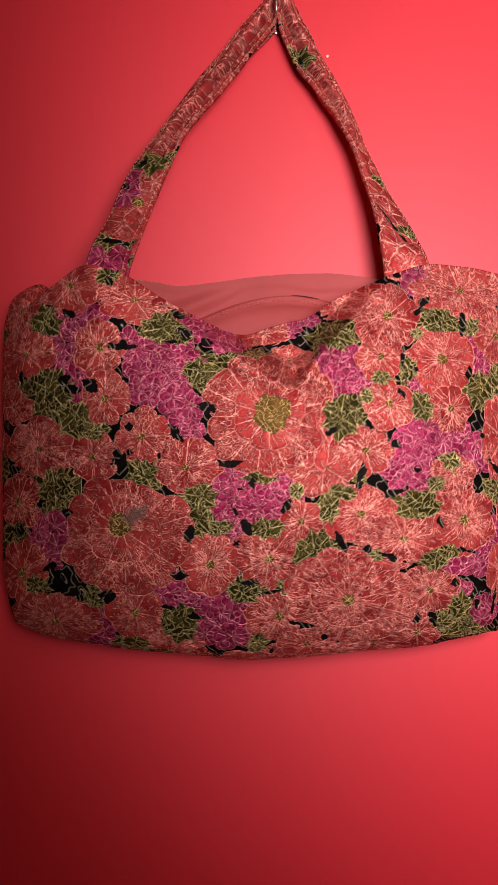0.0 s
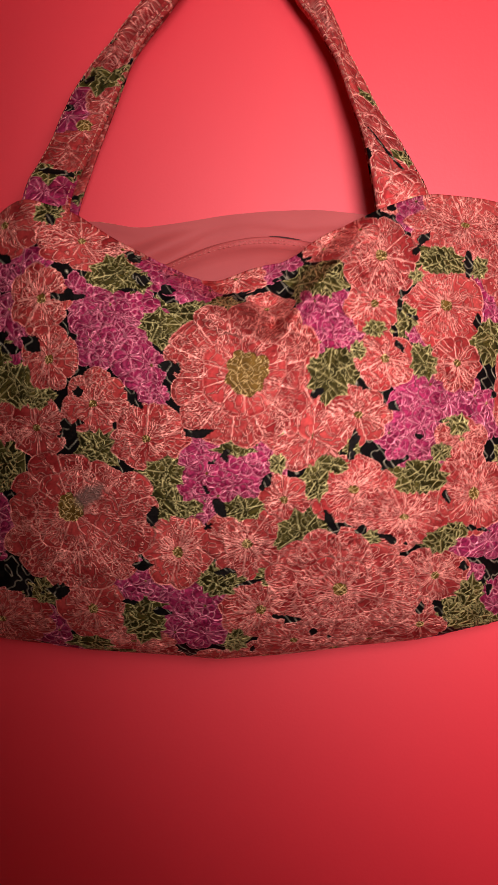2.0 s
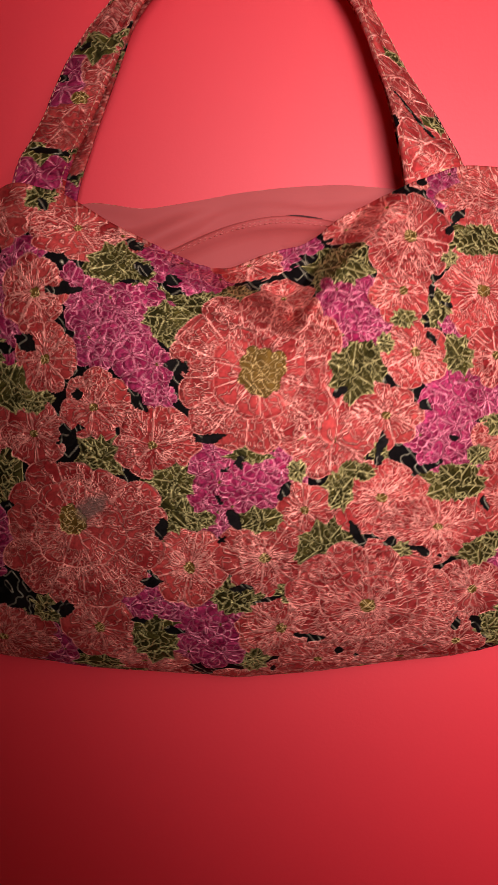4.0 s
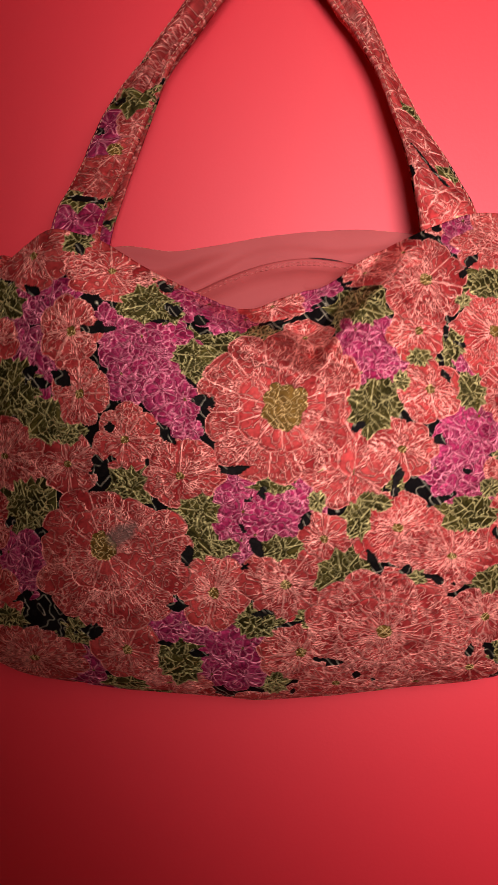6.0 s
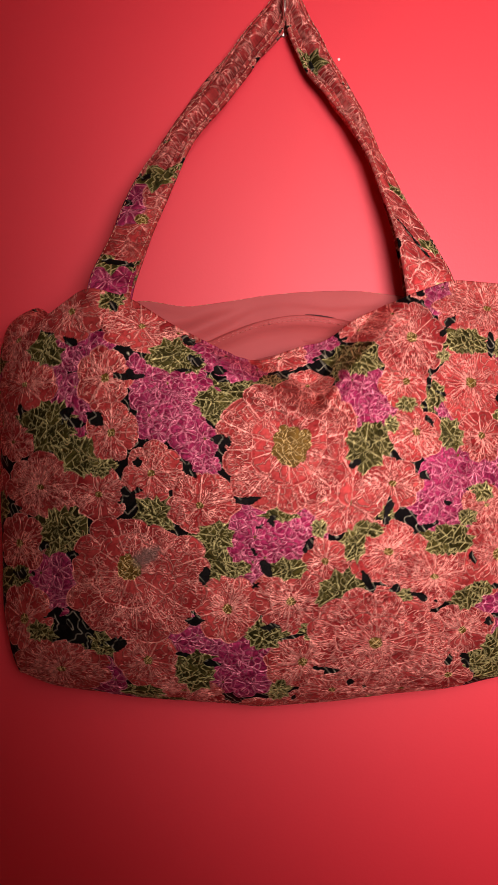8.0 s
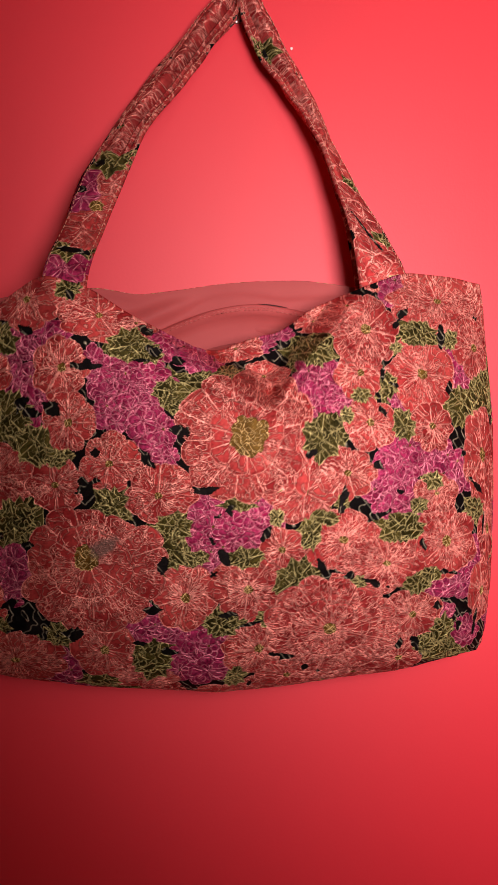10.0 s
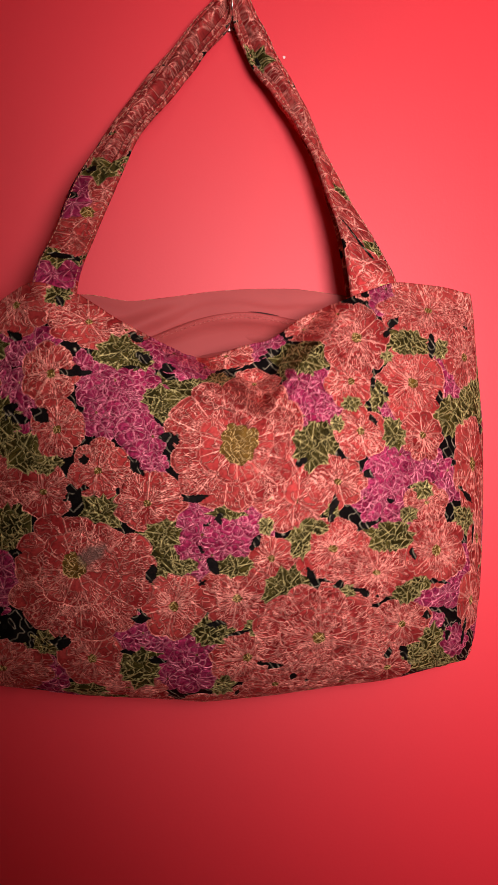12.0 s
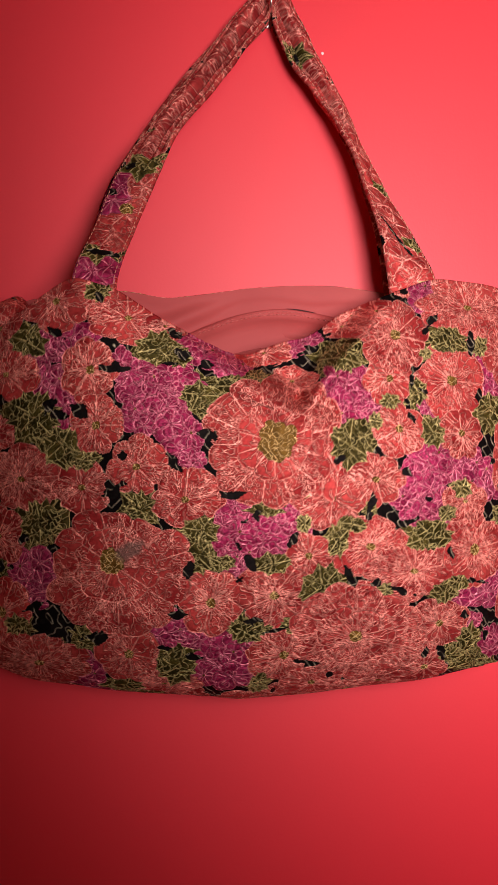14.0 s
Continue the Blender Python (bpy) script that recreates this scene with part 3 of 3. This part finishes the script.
# puckered corner of the back, beside the sunken end of the mouth
a, b = np.meshgrid(np.linspace(0, 2 * math.pi, 120), np.linspace(.02, math.pi - .02, 80))
rr = 1 + .10 * field(np.cos(a) * 1.6 + 3, np.sin(a) * 1.6, b * 1.3)
fx, fy, fz = .019 * np.sin(b) * np.cos(a) * rr, .026 * np.cos(b), .026 * np.sin(b) * np.sin(a) * rr
tilt = radians(-32)
pucker_cloth = Cloth(fx * 1.2 + fy * .5, fz * 1.2, 11)
for cx, cy, r, kind in ((-.02, 0, .03, CORAL), (.02, .02, .03, CORAL), (.0, -.02, .03, CORAL), (-.004, .006, .020, CORAL), (.016, -.012, .014, LEAF), (-.012, -.020, .014, CORAL)):
    pucker_cloth.lay(kind, cx, cy, r, 5, .2, kind == LEAF)
pc, pr = pucker_cloth.finish()
sheet("side_pucker", np.stack([-.171 + fx * math.cos(tilt) + fz * math.sin(-tilt) * .55, -.046 + fy, 1.402 + fz * math.cos(tilt) - fx * math.sin(-tilt) * .4], -1),
      brocade, bag, "puckered brocade corner", pc)

# the strap: outer and inner edge (x, z), distance from the wall
STRAP = [(-.1185, 1.416, -.0885, 1.410, .104), (-.1185, 1.430, -.0885, 1.426, .100), (-.1058, 1.4752, -.0781, 1.4706, .075), (-.0915, 1.5196, -.0628, 1.5135, .058),
         (-.0712, 1.5540, -.0490, 1.5490, .045), (-.0446, 1.595, -.0224, 1.5862, .032), (-.0185, 1.6375, .0027, 1.6253, .021),
         (.0017, 1.6645, .0175, 1.647, .017), (.020, 1.684, .0190, 1.653, .016), (.0416, 1.6535, .0200, 1.646, .014),
         (.0582, 1.6205, .033, 1.6163, .016), (.0779, 1.5797, .0584, 1.5816, .024), (.0925, 1.5440, .0768, 1.5505, .033),
         (.1100, 1.5055, .0900, 1.5140, .044), (.1290, 1.4725, .0990, 1.4805, .054), (.1425, 1.4405, .1065, 1.4356, .061), (.1450, 1.426, .1080, 1.420, .062)]
K = np.array(STRAP)
mid = np.stack([(K[:, 0] + K[:, 2]) / 2, -K[:, 4], (K[:, 1] + K[:, 3]) / 2], -1)
run = np.concatenate([[0], np.cumsum(np.linalg.norm(np.diff(mid, axis=0), axis=1))])
along = np.arange(0, run[-1], .0006)


def glide(values):
    """Hermite curve through the knots of the strap."""
    slope = np.gradient(values, run)
    k = np.clip(np.searchsorted(run, along, side="right") - 1, 0, len(run) - 2)
    h = run[k + 1] - run[k]
    w = (along - run[k]) / h
    return ((2 * w ** 3 - 3 * w ** 2 + 1) * values[k] + (w ** 3 - 2 * w ** 2 + w) * h * slope[k]
            + (3 * w ** 2 - 2 * w ** 3) * values[k + 1] + (w ** 3 - w ** 2) * h * slope[k + 1])


ox, oz, ix, iz, yy = (glide(K[:, c]) for c in range(5))
lean_in = .0055 * ramp(along, .08, .16) * ramp(along[-1] - along, .08, .16)
outer, inner = np.stack([ox, -np.maximum(yy - lean_in, .006), oz], -1), np.stack([ix, -yy - lean_in, iz], -1)
centre, half = (outer + inner) / 2, (inner - outer) / 2
tang = np.gradient(centre, axis=0)
face = np.cross(tang, half)
face /= np.linalg.norm(face, axis=1, keepdims=True) + 1e-9
face[face[:, 1] > 0] *= -1
n_side = 54
ring = np.concatenate([np.linspace(-1, 1, n_side), np.linspace(1, -1, n_side)])
thick = .0017 * (1 - np.abs(ring) ** 6) ** .5 * np.where(np.arange(2 * n_side) < n_side, 1, -1)
A, B = np.meshgrid(along, ring, indexing="ij")
width = np.linalg.norm(half, axis=1)[:, None]
high = ramp(A, .10, .17) * ramp(run[-1] - A, .12, .19)       # gathered near the hook
fold = -.0075 * np.exp(-((B - .22) / .13) ** 2) * high - .0035 * np.exp(-((B - .58) / .09) ** 2) * high + .0035 * np.exp(-((B + .25) / .35) ** 2) * high - .0025 * np.exp(-((B + .62) / .10) ** 2) * high
fold = fold + .0012 * field(A * 60, B * 1.5, 3) + .0008 * (1 - B ** 2)
strap_cloth = Cloth(A, B * width, 3, .4)
L = run[-1]
for k in range(int(L / .014)):
    strap_cloth.lay(CORAL, k * .014, .006 * math.sin(k * 2.4), .0145, 5, .2)
for kind, x, y, r in ((LEAF, .004, .002, .018), (PURPLE, .024, -.002, .016), (PURPLE, .030, .008, .011), (LEAF, .041, -.004, .013), (LEAF, .044, .008, .010),
                      (CORAL, .060, .001, .020), (CORAL, .078, .004, .018), (PURPLE, .086, -.009, .014), (PURPLE, .100, -.007, .014), (HEART, .082, .003, .005),
                      (CORAL, .104, .008, .012), (LEAF, .120, .000, .014), (LEAF, .128, .006, .011), (CORAL, .142, .0, .013), (LEAF, .155, -.004, .006),
                      (CORAL, .168, .002, .015), (CORAL, .190, -.002, .014), (CORAL, .212, .001, .015), (CORAL, .236, .0, .015),
                      (CORAL, .256, .0, .015), (CORAL, .272, .002, .016), (CORAL, L - .240, 0, .015), (CORAL, L - .225, 0, .015), (LEAF, L - .222, .006, .012), (CORAL, L - .186, .0, .016), (CORAL, L - .160, .0, .016), (CORAL, L - .135, .0, .014),
                      (CORAL, L - .112, .0, .014), (LEAF, L - .098, -.003, .008), (CORAL, L - .082, .002, .016), (CORAL, L - .066, .0, .014), (LEAF, L - .050, -.008, .009), (CORAL, L - .036, .003, .016),
                      (CORAL, L - .020, -.002, .016), (LEAF, L - .015, -.008, .006), (PURPLE, L - .004, .0, .012)):
    strap_cloth.lay(kind, x, y, r, 5, .42 if kind == LEAF else .2, kind == LEAF)
for x, y, a, b, slant in ((.012, .000, .005, .004, 30), (.040, .0, .0026, .012, 0), (.093, -.011, .003, .004, 0), (.117, -.006, .003, .003, 0), (L - .050, .0, .017, .0013, -28),
                          (L - .220, .007, .004, .003, 0)):
    strap_cloth.open_ground(x, y, a, b, slant)
strap_colours, strap_relief = strap_cloth.finish()
body = centre[:, None] + half[:, None] * B[..., None] + face[:, None] * (thick[None, :] + fold + strap_relief * np.sign(thick)[None, :])[..., None]
strap = sheet("front_strap", body, brocade, bag, "floral brocade shoulder strap, folded lengthwise near the hook", strap_colours, closed=True)
for side in (-.86, .86):
    sewn = []
    for k in range(30, len(along) - 30, 7):
        j = int((side + 1) / 2 * (n_side - 1))
        sewn.append((body[k, j] + face[k] * .0002, tang[k]))
    stitches("edge_stitching", sewn, gold_thread, strap, .0028, .00035, "pale gold edge stitching")


# the second strap hangs close behind, against the wall
behind = body[::2, ::2].copy()
behind[..., 1] = -.0035 + behind[..., 1] * .28
behind[..., 0] += np.where(behind[..., 0] < .019, -.0095, .0055) * ramp(1.655 - behind[..., 2], 0, .06)
sheet("back_strap", behind, brocade, bag, "floral brocade strap hanging behind, against the wall", strap_colours[::2, ::2], closed=True)


# ---- the wire hook in the wall, and a fleck of white paint
def wire(name, places, radius, mat, parent=None):
    """A round wire bent through the given places, with rounded ends."""
    pts = [Vector(p) for p in places]
    bm = bmesh.new()
    rings = []
    for k, c in enumerate(pts):
        d = (pts[min(k + 1, len(pts) - 1)] - pts[max(k - 1, 0)]).normalized()
        a = d.cross(Vector((1, 0, .01))).normalized()
        b = d.cross(a)
        f = .55 if k in (0, len(pts) - 1) else 1
        rings.append([bm.verts.new(c + (a * math.cos(w) + b * math.sin(w)) * radius * f) for w in np.linspace(0, 2 * math.pi, 13)[:-1]])
    for r0, r1 in zip(rings, rings[1:]):
        for k in range(12):
            bm.faces.new((r0[k], r0[(k + 1) % 12], r1[(k + 1) % 12], r1[k]))
    bm.faces.new(rings[0][::-1])
    bm.faces.new(rings[-1])
    return part(name, bm, mat, parent)


hook = tagged(new("wall_hook"), "thin bent steel wire hook screwed into the red wall", "hook")
hook.location = (.0178, 0, 1.6515)
bend = [(.0178, .004 - .030 * k / 8, 1.6515) for k in range(9)]
bend += [(.0178, -.026 - .006 * math.sin(w), 1.6575 - .006 * math.cos(w)) for w in np.linspace(.2, math.pi / 2, 7)]
bend += [(.0178 - .0006 * k / 6, -.032, 1.6575 + .034 * k / 6) for k in range(1, 7)]
wire("wire", bend, .0011, steel, hook)
wire("collar", [(.0178, .002, 1.6515), (.0178, -.0005, 1.6515), (.0178, -.0018, 1.6515), (.0178, -.0022, 1.6515)], .0035, steel, hook)

bm = bmesh.new()
bmesh.ops.create_icosphere(bm, subdivisions=2, radius=.0011)
for w in bm.verts:
    w.co = Vector((.0621 + w.co.x * (1 + .2 * math.sin(w.co.z * 3000)), w.co.y * .35, 1.6314 + w.co.z * 1.15))
tagged(part("paint_fleck", bm, chip), "tiny fleck of white paint on the red wall", "paint fleck")
